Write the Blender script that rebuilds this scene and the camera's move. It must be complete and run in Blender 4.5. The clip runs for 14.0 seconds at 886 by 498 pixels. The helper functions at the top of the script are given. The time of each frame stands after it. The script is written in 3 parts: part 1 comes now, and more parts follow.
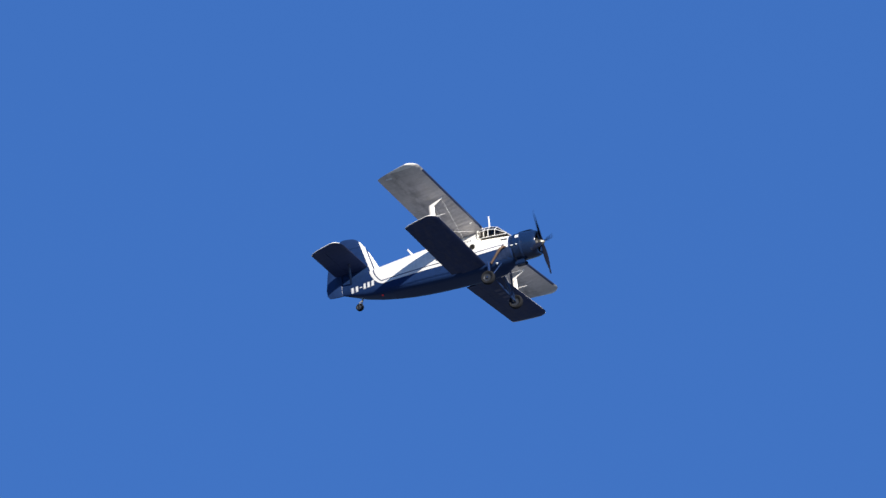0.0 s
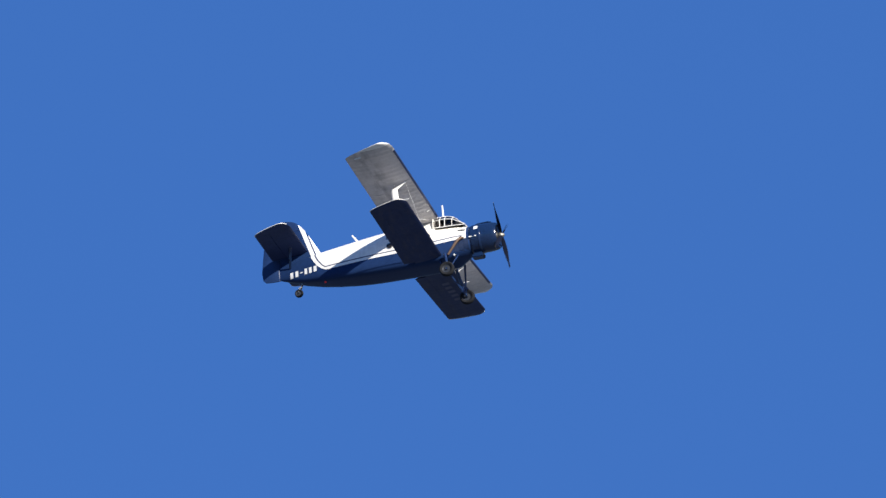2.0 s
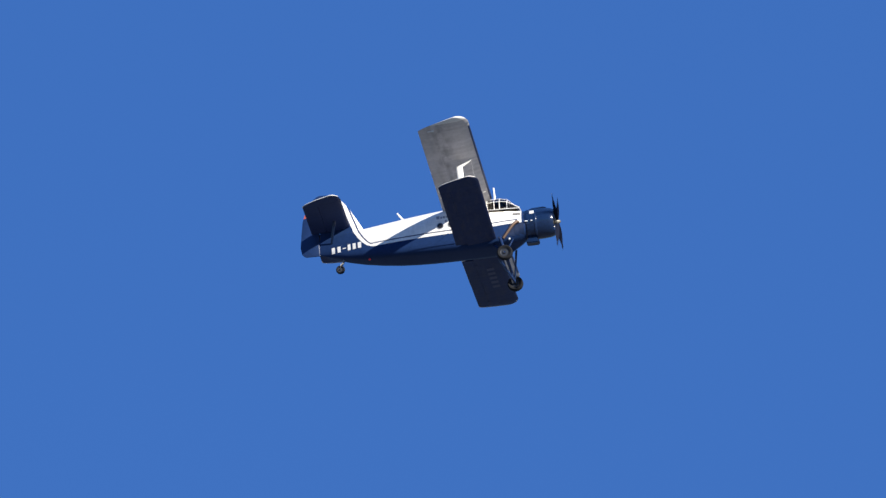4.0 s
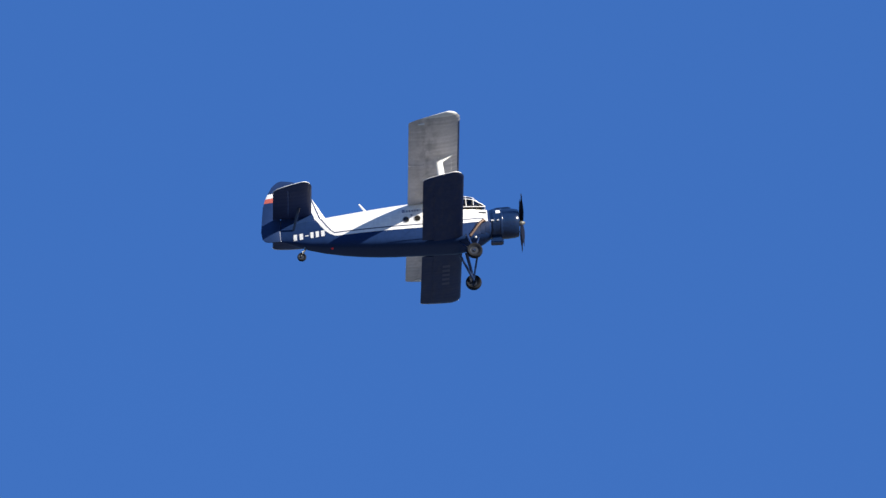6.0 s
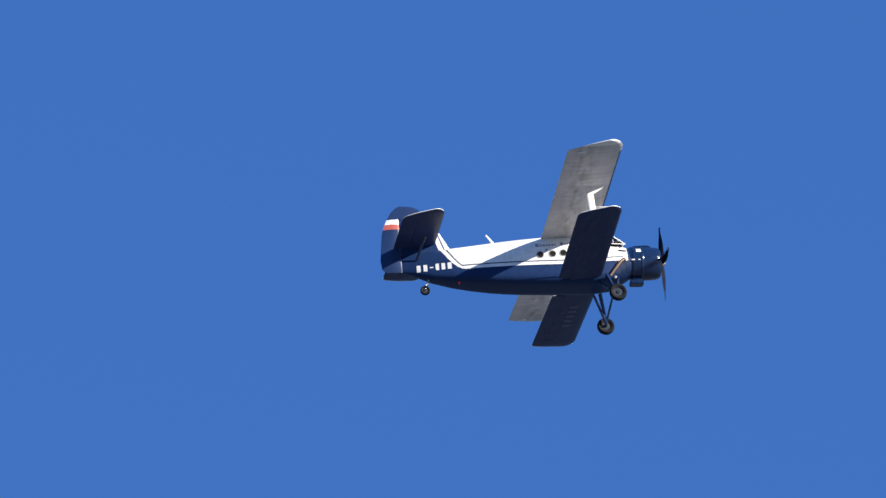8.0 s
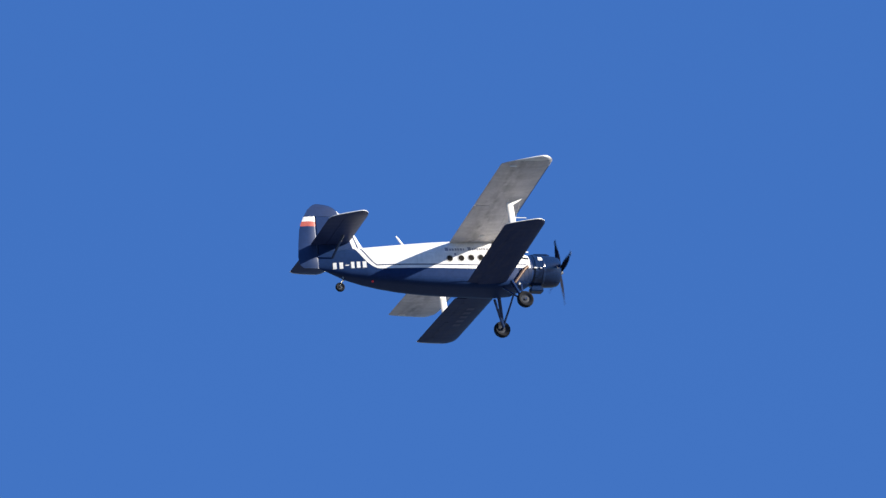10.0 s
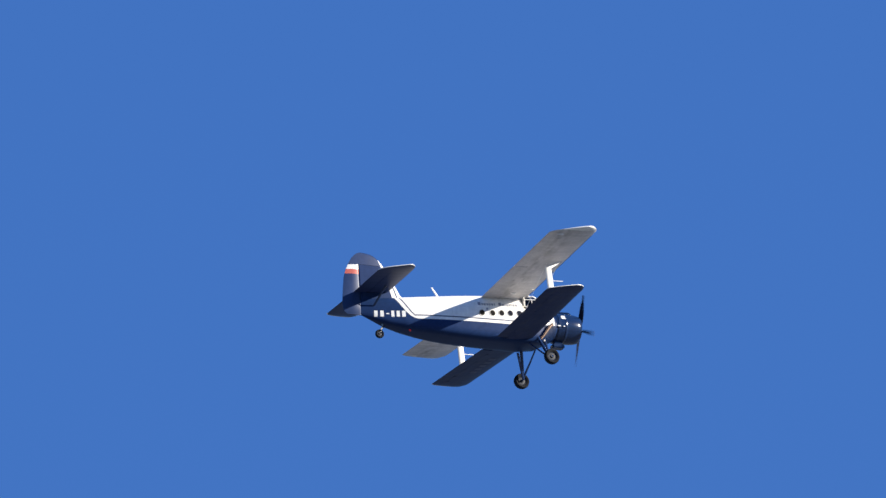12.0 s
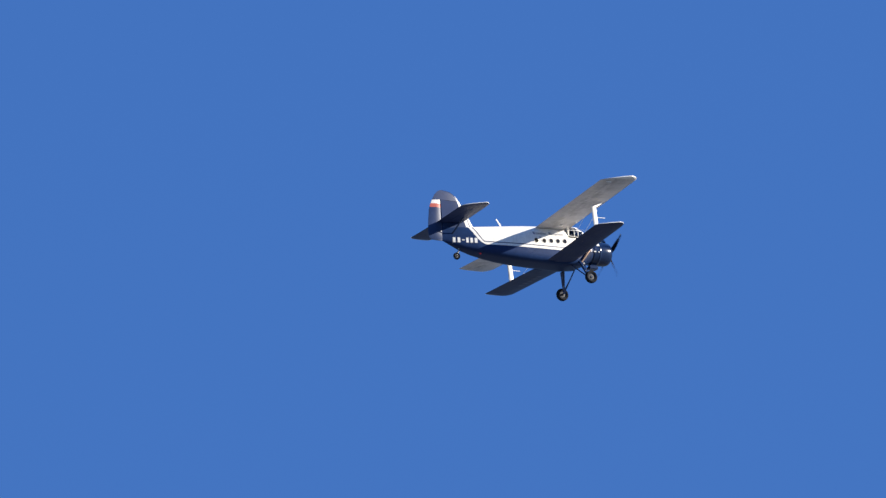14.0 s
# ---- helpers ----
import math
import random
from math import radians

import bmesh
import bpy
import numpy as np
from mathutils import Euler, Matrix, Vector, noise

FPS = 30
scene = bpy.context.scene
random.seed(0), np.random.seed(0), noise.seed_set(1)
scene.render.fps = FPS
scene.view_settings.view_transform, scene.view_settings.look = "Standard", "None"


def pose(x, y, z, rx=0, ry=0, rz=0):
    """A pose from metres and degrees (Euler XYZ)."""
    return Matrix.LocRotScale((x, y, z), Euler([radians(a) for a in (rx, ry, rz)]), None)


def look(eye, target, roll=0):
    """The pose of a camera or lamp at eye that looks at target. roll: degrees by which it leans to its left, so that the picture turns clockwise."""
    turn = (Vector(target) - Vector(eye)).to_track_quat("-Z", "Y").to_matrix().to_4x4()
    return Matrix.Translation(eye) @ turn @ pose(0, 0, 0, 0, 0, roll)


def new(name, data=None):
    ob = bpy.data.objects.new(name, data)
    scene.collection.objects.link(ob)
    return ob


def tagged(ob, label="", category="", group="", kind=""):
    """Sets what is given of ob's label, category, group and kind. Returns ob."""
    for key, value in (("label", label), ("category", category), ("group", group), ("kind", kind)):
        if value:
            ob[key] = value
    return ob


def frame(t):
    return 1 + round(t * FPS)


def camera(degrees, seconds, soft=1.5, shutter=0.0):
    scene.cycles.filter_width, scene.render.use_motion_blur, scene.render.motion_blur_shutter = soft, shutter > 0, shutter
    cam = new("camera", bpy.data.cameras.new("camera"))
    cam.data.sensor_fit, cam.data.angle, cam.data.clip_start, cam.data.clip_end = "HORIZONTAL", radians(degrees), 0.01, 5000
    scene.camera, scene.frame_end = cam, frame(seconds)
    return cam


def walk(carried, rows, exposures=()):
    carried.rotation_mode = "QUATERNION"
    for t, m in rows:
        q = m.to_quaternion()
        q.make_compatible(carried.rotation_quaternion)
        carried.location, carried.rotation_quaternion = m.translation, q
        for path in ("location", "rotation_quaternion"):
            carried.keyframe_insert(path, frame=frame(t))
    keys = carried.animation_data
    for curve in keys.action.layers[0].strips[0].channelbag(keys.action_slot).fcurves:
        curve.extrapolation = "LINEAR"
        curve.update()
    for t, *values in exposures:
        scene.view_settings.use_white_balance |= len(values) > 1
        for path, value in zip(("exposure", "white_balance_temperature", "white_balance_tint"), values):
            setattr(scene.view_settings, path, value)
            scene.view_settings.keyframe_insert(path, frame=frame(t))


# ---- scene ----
EYE = (0.0, 0.0, 1.6)


def aim(az, el, roll):
    """Camera pose from azimuth (clockwise from +y), elevation and roll in degrees."""
    a, e = radians(az), radians(el)
    way = Vector((math.sin(a) * math.cos(e), math.cos(a) * math.cos(e), math.sin(e)))
    return look(EYE, Vector(EYE) + way * 100, roll)


cam = camera(3.2, 14.0, soft=1.4, shutter=0.1)
cam.data.dof.use_dof = True
cam.data.dof.focus_distance = 760.0
cam.data.dof.aperture_fstop = 46.0
walk(cam, [
    (0, aim(-24.6204, 24.0017, -3.20)),
    (0.5, aim(-22.4114, 24.2947, -3.25)),
    (1, aim(-20.5363, 24.4543, -3.31)),
    (1.5, aim(-18.4506, 24.8989, -3.36)),
    (2, aim(-16.0270, 25.1337, -3.42)),
    (2.5, aim(-14.0780, 25.1208, -3.47)),
    (3, aim(-11.7238, 25.3928, -3.53)),
    (3.2, aim(-10.8002, 25.5237, -3.55)),
    (3.7, aim(-8.4672, 25.7143, -3.70)),
    (4.2, aim(-6.1060, 25.8685, -3.86)),
    (4.8, aim(-3.2459, 26.0037, -4.05)),
    (5.3, aim(-0.8497, 26.0735, -4.20)),
    (5.5, aim(0.3067, 26.0004, -4.26)),
    (6, aim(2.6327, 25.9280, -4.39)),
    (6.5, aim(4.7926, 25.9905, -4.53)),
    (6.6, aim(5.2547, 25.9996, -4.56)),
    (6.7, aim(5.7161, 26.0071, -4.59)),
    (6.8, aim(6.1767, 26.0131, -4.61)),
    (6.9, aim(6.6364, 26.0177, -4.64)),
    (7, aim(7.0953, 26.0208, -4.67)),
    (7.5, aim(9.0176, 25.8005, -4.81)),
    (8, aim(11.5114, 25.6325, -4.94)),
    (8.2, aim(12.5410, 25.6091, -5.00)),
    (8.7, aim(14.8554, 25.3733, -5.11)),
    (9.2, aim(17.1225, 25.1080, -5.23)),
    (9.8, aim(19.7737, 24.7544, -5.36)),
    (10.3, aim(21.9206, 24.4339, -5.48)),
    (10.5, aim(22.5831, 24.2956, -5.42)),
    (11, aim(24.8744, 23.8521, -5.01)),
    (11.5, aim(26.6352, 23.4572, -4.61)),
    (12, aim(28.4767, 23.4769, -4.20)),
    (12.5, aim(30.1643, 23.0887, -4.20)),
    (12.6, aim(30.4046, 22.9028, -4.20)),
    (12.7, aim(30.6504, 22.7392, -4.20)),
    (12.8, aim(30.8993, 22.5754, -4.20)),
    (12.9, aim(31.2186, 22.4746, -4.20)),
    (13, aim(31.5846, 22.4162, -4.20)),
    (13.1, aim(31.9896, 22.3561, -4.20)),
    (13.2, aim(32.3511, 22.3035, -4.20)),
    (13.3, aim(32.7103, 22.2652, -4.20)),
    (13.4, aim(33.0877, 22.1783, -4.20)),
    (13.5, aim(33.3896, 22.1056, -4.20)),
    (13.6, aim(33.7486, 22.0178, -4.20)),
    (13.7, aim(34.1469, 21.9464, -4.20)),
    (13.8, aim(34.4722, 21.8511, -4.20)),
    (13.9, aim(34.7867, 21.7641, -4.20)),
    (14, aim(35.1283, 21.6981, -4.20)),
], exposures=[(0.0, 0.42, 6500, 10), (1.5, 0.48, 6500, 10), (3.0, 0.49, 6500, 10), (5.5, 0.54, 6500, 10), (6.5, 0.575, 6500, 10), (8.0, 0.615, 6510, 10), (9.0, 0.65, 6540, 10),
                (11.0, 0.67, 6610, 10), (13.0, 0.66, 6700, 10), (14.0, 0.64, 6780, 10)])

# ---- light ----
SUN_WAY = Vector((2.0, -1.8, 1.0)).normalized()
sun = new("sun", bpy.data.lights.new("sun", "SUN"))
sun.data.energy, sun.data.angle, sun.data.color = 5.0, radians(0.5), (1.0, 0.93, 0.82)
sun.matrix_world = look(SUN_WAY * 50, (0, 0, 0))
world = bpy.data.worlds.new("sky")
scene.world = world
world.use_nodes = True
wn = world.node_tree
sky = wn.nodes.new("ShaderNodeTexSky")
sky.sky_type, sky.sun_disc = "NISHITA", False
sky.sun_elevation = math.asin(SUN_WAY.z)
sky.sun_rotation = math.atan2(SUN_WAY.x, SUN_WAY.y)
sky.altitude, sky.air_density, sky.dust_density, sky.ozone_density = 0, 1.0, 0.0, 3.0
deep = wn.nodes.new("ShaderNodeVectorMath")
deep.operation = "MULTIPLY"
deep.inputs[1].default_value = (0.43, 0.775, 1.36)
wn.links.new(sky.outputs[0], deep.inputs[0])
# clear dry air: the blue is nearly even away from the horizon
even = wn.nodes.new("ShaderNodeMix")
even.data_type = "RGBA"
even.inputs["Factor"].default_value = 0.55
even.inputs["B"].default_value = (0.445, 1.45, 4.62, 1)
wn.links.new(deep.outputs[0], even.inputs["A"])
wn.links.new(even.outputs["Result"], wn.nodes["Background"].inputs[0])
wn.nodes["Background"].inputs[1].default_value = 0.078


# ---- materials ----
def material(name, color, rough=0.5, metal=0.0, vary=0.12, scale=3.0, bump=0.0, bump_scale=30.0, coat=0.0):
    """A surface with two scales of tone variation and fine relief, in metres of the thing's own space."""
    m = bpy.data.materials.new(name)
    m.use_nodes = True
    nt = m.node_tree
    b = nt.nodes["Principled BSDF"]
    b.inputs["Roughness"].default_value, b.inputs["Metallic"].default_value = rough, metal
    b.inputs["Coat Weight"].default_value = coat
    b.inputs["Coat Roughness"].default_value = 0.12
    co = nt.nodes.new("ShaderNodeTexCoord")
    big, fine = nt.nodes.new("ShaderNodeTexNoise"), nt.nodes.new("ShaderNodeTexNoise")
    big.inputs["Scale"].default_value, fine.inputs["Scale"].default_value = scale * 0.3, scale * 4
    big.inputs["Detail"].default_value = 6
    for n in (big, fine):
        nt.links.new(co.outputs["Object"], n.inputs["Vector"])
    add = nt.nodes.new("ShaderNodeMath")
    add.operation = "ADD"
    nt.links.new(big.outputs["Fac"], add.inputs[0])
    nt.links.new(fine.outputs["Fac"], add.inputs[1])
    rng = nt.nodes.new("ShaderNodeMapRange")
    rng.inputs["From Min"].default_value, rng.inputs["From Max"].default_value = 0.6, 1.4
    rng.inputs["To Min"].default_value, rng.inputs["To Max"].default_value = 1 - vary, 1 + vary
    nt.links.new(add.outputs[0], rng.inputs["Value"])
    tone = nt.nodes.new("ShaderNodeVectorMath")
    tone.operation = "SCALE"
    tone.inputs[0].default_value = color
    nt.links.new(rng.outputs[0], tone.inputs["Scale"])
    nt.links.new(tone.outputs[0], b.inputs["Base Color"])
    if bump:
        bn, bt = nt.nodes.new("ShaderNodeBump"), nt.nodes.new("ShaderNodeTexNoise")
        bt.inputs["Scale"].default_value = bump_scale
        nt.links.new(co.outputs["Object"], bt.inputs["Vector"])
        bn.inputs["Strength"].default_value, bn.inputs["Distance"].default_value = bump, 0.02
        nt.links.new(bt.outputs["Fac"], bn.inputs["Height"])
        nt.links.new(bn.outputs[0], b.inputs["Normal"])
    return m


def math_node(nt, op, a, b=None):
    n = nt.nodes.new("ShaderNodeMath")
    n.operation = op
    for i, v in enumerate((a, b)):
        if v is None:
            continue
        if isinstance(v, (int, float)):
            n.inputs[i].default_value = v
        else:
            nt.links.new(v, n.inputs[i])
    return n.outputs[0]


WHITE, BLUE, NAVY = (0.82, 0.805, 0.765), (0.013, 0.033, 0.102), (0.031, 0.047, 0.122)


def livery(name, flag=False):
    """Dark blue paint with the white upper body, the swept white fin stripe and the thin blue pinstripe; the rudder's red and white flag."""
    m = material(name, BLUE, 0.38, 0.0, 0.15, 1.5, 0.03, 1.2)
    m.node_tree.nodes["Principled BSDF"].inputs["Specular IOR Level"].default_value = 0.3 if flag else 0.08
    nt = m.node_tree
    b = nt.nodes["Principled BSDF"]
    blue = b.inputs["Base Color"].links[0].from_socket
    tone = blue.node.inputs["Scale"].links[0].from_socket
    co = nt.nodes.new("ShaderNodeTexCoord")
    sep = nt.nodes.new("ShaderNodeSeparateXYZ")
    nt.links.new(co.outputs["Object"], sep.inputs[0])
    x, z = sep.outputs[0], sep.outputs[2]
    ramp = nt.nodes.new("ShaderNodeValToRGB")
    el = ramp.color_ramp.elements
    stripe = [(-0.24, -5.15), (-0.20, -5.35), (-0.08, -5.58), (0.12, -5.80), (0.40, -6.00), (0.75, -6.18), (3.2, -6.98)]
    for i, (zz, xx) in enumerate(stripe):
        e = el[i] if i < 2 else el.new(0.5)
        e.position = (zz + 0.3) / 4
    for e, (zz, xx) in zip(sorted(el, key=lambda k: k.position), stripe):
        v = (xx + 8) / 4
        e.color = (v, v, v, 1)
    nt.links.new(math_node(nt, "DIVIDE", math_node(nt, "ADD", z, 0.3), 4.0), ramp.inputs[0])
    edge = math_node(nt, "SUBTRACT", math_node(nt, "MULTIPLY", ramp.outputs[0], 4.0), 8.0)
    from_stripe = math_node(nt, "MULTIPLY", math_node(nt, "SUBTRACT", x, edge), 0.72)
    low = math_node(nt, "ADD", math_node(nt, "MULTIPLY", x, 0.022), -0.115)
    low = math_node(nt, "ADD", low, math_node(nt, "MULTIPLY", math_node(nt, "MAXIMUM", x, 0.0), 0.075))
    inside = math_node(nt, "MINIMUM", from_stripe, math_node(nt, "SUBTRACT", z, low))
    inside = math_node(nt, "MINIMUM", inside, math_node(nt, "SUBTRACT", 2.30, x))
    white = math_node(nt, "GREATER_THAN", inside, 0.0)
    line = math_node(nt, "LESS_THAN", math_node(nt, "ABSOLUTE", math_node(nt, "SUBTRACT", inside, 0.185)), 0.027)
    line = math_node(nt, "MULTIPLY", line, math_node(nt, "LESS_THAN", x, 2.1))
    fac = math_node(nt, "SUBTRACT", white, line)

    def over(prev, fac, color):
        mix = nt.nodes.new("ShaderNodeMix")
        mix.data_type = "RGBA"
        sc = nt.nodes.new("ShaderNodeVectorMath")
        sc.operation = "SCALE"
        sc.inputs[0].default_value = color
        nt.links.new(tone, sc.inputs["Scale"])
        nt.links.new(fac, mix.inputs["Factor"])
        nt.links.new(prev, mix.inputs["A"])
        nt.links.new(sc.outputs[0], mix.inputs["B"])
        return mix.outputs["Result"]
    col = over(blue, fac, WHITE)
    flat = nt.nodes.new("ShaderNodeCombineXYZ")
    nt.links.new(x, flat.inputs[0])
    nt.links.new(z, flat.inputs[1])
    seams = nt.nodes.new("ShaderNodeTexBrick")
    for key, v in (("Scale", 1.0), ("Brick Width", 1.35), ("Row Height", 0.62), ("Mortar Size", 0.010), ("Mortar Smooth", 0.4)):
        seams.inputs[key].default_value = v
    nt.links.new(flat.outputs[0], seams.inputs["Vector"])
    dim = nt.nodes.new("ShaderNodeVectorMath")
    dim.operation = "SCALE"
    nt.links.new(col, dim.inputs[0])
    nt.links.new(math_node(nt, "SUBTRACT", 1.0, math_node(nt, "MULTIPLY", seams.outputs["Fac"], 0.14)), dim.inputs["Scale"])
    col = dim.outputs[0]
    if flag:
        for lo, hi, c in ((2.34, 2.59, WHITE), (2.09, 2.34, (0.50, 0.12, 0.09))):
            f = math_node(nt, "MULTIPLY", math_node(nt, "GREATER_THAN", z, lo), math_node(nt, "LESS_THAN", z, hi))
            col = over(col, f, c)
    nt.links.new(col, b.inputs["Base Color"])
    return m


def fabric(name, color, ribs, depth=0.2, gloss=0.18, grimy=False, dusty=False):
    """Doped fabric over ribs: faint chordwise ridges, stains and oil streaks."""
    m = material(name, color, 0.42, 0.0, 0.14, 1.6)
    nt = m.node_tree
    b = nt.nodes["Principled BSDF"]
    b.inputs["Specular IOR Level"].default_value = gloss
    co = nt.nodes.new("ShaderNodeTexCoord")
    stretch = nt.nodes.new("ShaderNodeMapping")
    stretch.inputs["Scale"].default_value = (0.6, 1.5, 1.0)
    nt.links.new(co.outputs["Object"], stretch.inputs["Vector"])
    streak = nt.nodes.new("ShaderNodeTexNoise")
    streak.inputs["Scale"].default_value, streak.inputs["Detail"].default_value = 1.1, 8
    nt.links.new(stretch.outputs[0], streak.inputs["Vector"])
    worn = nt.nodes.new("ShaderNodeMapRange")
    for key, v in (("From Min", 0.38), ("From Max", 0.62), ("To Min", 0.93), ("To Max", 1.04)):
        worn.inputs[key].default_value = v
    nt.links.new(streak.outputs["Fac"], worn.inputs["Value"])
    base = b.inputs["Base Color"].links[0].from_socket
    sc = nt.nodes.new("ShaderNodeVectorMath")
    sc.operation = "SCALE"
    nt.links.new(base, sc.inputs[0])
    nt.links.new(worn.outputs[0], sc.inputs["Scale"])
    nt.links.new(sc.outputs[0], b.inputs["Base Color"])
    if grimy:
        # oil mist gathered in blotches along the hinge line, washed out towards the front
        long = nt.nodes.new("ShaderNodeMapping")
        long.inputs["Scale"].default_value = (3.2, 1.3, 1.0)
        nt.links.new(co.outputs["Object"], long.inputs["Vector"])
        blot = nt.nodes.new("ShaderNodeTexNoise")
        blot.inputs["Scale"].default_value, blot.inputs["Detail"].default_value = 1.0, 7
        nt.links.new(long.outputs[0], blot.inputs["Vector"])
        axis = nt.nodes.new("ShaderNodeSeparateXYZ")
        nt.links.new(co.outputs["Object"], axis.inputs[0])
        away = math_node(nt, "ABSOLUTE", math_node(nt, "ADD", axis.outputs[0], 0.62))
        near = math_node(nt, "MAXIMUM", math_node(nt, "SUBTRACT", 1.0, math_node(nt, "DIVIDE", away, 0.75)), 0.0)
        spot = nt.nodes.new("ShaderNodeMapRange")
        for key, v in (("From Min", 0.42), ("From Max", 0.64), ("To Min", 0.0), ("To Max", 0.42)):
            spot.inputs[key].default_value = v
        nt.links.new(blot.outputs["Fac"], spot.inputs["Value"])
        keep = math_node(nt, "SUBTRACT", 1.0, math_node(nt, "MULTIPLY", spot.outputs[0], near))
        worn2 = math_node(nt, "MULTIPLY", worn.outputs[0], keep)
        nt.links.new(worn2, sc.inputs["Scale"])
    if dusty:
        # dried mud and dust streaked along the span
        drawn = nt.nodes.new("ShaderNodeMapping")
        drawn.inputs["Scale"].default_value = (2.8, 0.9, 1.0)
        nt.links.new(co.outputs["Object"], drawn.inputs["Vector"])
        dust = nt.nodes.new("ShaderNodeTexNoise")
        dust.inputs["Scale"].default_value, dust.inputs["Detail"].default_value = 1.3, 9
        nt.links.new(drawn.outputs[0], dust.inputs["Vector"])
        lie = nt.nodes.new("ShaderNodeMapRange")
        for key, v in (("From Min", 0.46), ("From Max", 0.68), ("To Min", 0.0), ("To Max", 0.24)):
            lie.inputs[key].default_value = v
        nt.links.new(dust.outputs["Fac"], lie.inputs["Value"])
        cover = nt.nodes.new("ShaderNodeMix")
        cover.data_type = "RGBA"
        cover.inputs["B"].default_value = (0.095, 0.093, 0.105, 1)
        nt.links.new(lie.outputs[0], cover.inputs["Factor"])
        nt.links.new(sc.outputs[0], cover.inputs["A"])
        nt.links.new(cover.outputs["Result"], b.inputs["Base Color"])
    wave = nt.nodes.new("ShaderNodeTexWave")
    wave.bands_direction, wave.wave_profile = "Y", "SIN"
    wave.inputs["Scale"].default_value = ribs
    wave.inputs["Distortion"].default_value = 0.2
    nt.links.new(co.outputs["Object"], wave.inputs["Vector"])
    bn = nt.nodes.new("ShaderNodeBump")
    bn.inputs["Strength"].default_value, bn.inputs["Distance"].default_value = depth, 0.03
    slack = nt.nodes.new("ShaderNodeMapRange")
    for key, v in (("From Min", 0.40), ("From Max", 0.66), ("To Min", depth * 0.35), ("To Max", depth * 2.2)):
        slack.inputs[key].default_value = v
    loose = nt.nodes.new("ShaderNodeTexNoise")
    loose.inputs["Scale"].default_value = 0.55
    nt.links.new(co.outputs["Object"], loose.inputs["Vector"])
    nt.links.new(loose.outputs["Fac"], slack.inputs["Value"])
    nt.links.new(slack.outputs[0], bn.inputs["Strength"])
    nt.links.new(wave.outputs["Fac"], bn.inputs["Height"])
    nt.links.new(bn.outputs[0], b.inputs["Normal"])
    return m


def glass(name, tint):
    m = bpy.data.materials.new(name)
    m.use_nodes = True
    b = m.node_tree.nodes["Principled BSDF"]
    b.inputs["Base Color"].default_value = (*tint, 1)
    b.inputs["Roughness"].default_value = 0.04
    b.inputs["Transmission Weight"].default_value = 1.0
    b.inputs["IOR"].default_value = 1.3
    return m


body_paint = livery("body_paint")
rudder_paint = livery("rudder_paint", True)
navy = material("navy_gloss_paint", NAVY, 0.3, 0, 0.15, 1.5, 0.05, 1.5)
blue_paint = material("blue_gloss_paint", BLUE, 0.2, 0, 0.15, 1.5, 0.04, 1.5, 0.15)
cowl_paint = material("oily_cowl_paint", (0.007, 0.020, 0.062), 0.17, 0, 0.3, 3, 0.05, 2.5, 0.1)
panel_paint = material("oily_panel_paint", (0.010, 0.022, 0.062), 0.6, 0, 0.35, 4)
panel_paint.node_tree.nodes["Principled BSDF"].inputs["Specular IOR Level"].default_value = 0.12
sooted = material("sooted_dark_metal", (0.012, 0.016, 0.026), 0.55, 0.2, 0.4, 6)
sooted.node_tree.nodes["Principled BSDF"].inputs["Specular IOR Level"].default_value = 0.2
white_paint = material("white_paint", WHITE, 0.35, 0, 0.06, 2)
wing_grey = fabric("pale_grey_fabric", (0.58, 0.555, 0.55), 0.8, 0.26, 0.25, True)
wing_navy = fabric("navy_fabric", NAVY, 0.8, 0.05, 0.07, dusty=True)
tail_navy = fabric("clean_navy_fabric", NAVY, 0.8, 0.05, 0.12)
wing_white = fabric("white_fabric", (0.72, 0.71, 0.68), 1.6)
black_rubber = material("black_rubber", (0.017, 0.018, 0.021), 0.85, 0, 0.25, 12, 0.2, 40)
steel = material("grey_steel", (0.42, 0.42, 0.41), 0.4, 0.7, 0.15, 8)
rim_paint = material("dull_rim_paint", (0.030, 0.036, 0.050), 0.5, 0, 0.15, 8)
rim_paint.node_tree.nodes["Principled BSDF"].inputs["Specular IOR Level"].default_value = 0.25
engine_metal = material("dark_engine_metal", (0.05, 0.05, 0.05), 0.5, 0.6, 0.3, 10)
copper = material("scorched_copper", (0.15, 0.098, 0.072), 0.5, 0.5, 0.35, 5)
blade_black = material("blade_black", (0.007, 0.010, 0.024), 0.7, 0, 0.2, 6)
blade_black.node_tree.nodes["Principled BSDF"].inputs["Specular IOR Level"].default_value = 0.1
hub_metal = material("oily_hub_metal", (0.24, 0.23, 0.20), 0.45, 0.6, 0.3, 12)
blade_tip = material("blade_tip_yellow", (0.25, 0.21, 0.12), 0.5)
canopy_glass = glass("canopy_glass", (0.34, 0.34, 0.35))
port_glass = material("dark_window_glass", (0.02, 0.018, 0.016), 0.08, 0, 0.2, 5)
seat_cloth = material("grey_brown_seat_cloth", (0.10, 0.088, 0.078), 0.8, 0, 0.2, 10)
letter_white = material("white_lettering", (0.82, 0.82, 0.80), 0.4, 0, 0.04)
letter_grey = material("slate_lettering", (0.25, 0.26, 0.31), 0.5, 0, 0.1)
letter_faint = material("worn_grey_lettering", (0.046, 0.058, 0.132), 0.5, 0, 0.35, 6)
rust_pipe = material("rusty_pipe", (0.046, 0.036, 0.034), 0.8, 0.1, 0.4, 14, 0.4, 60)
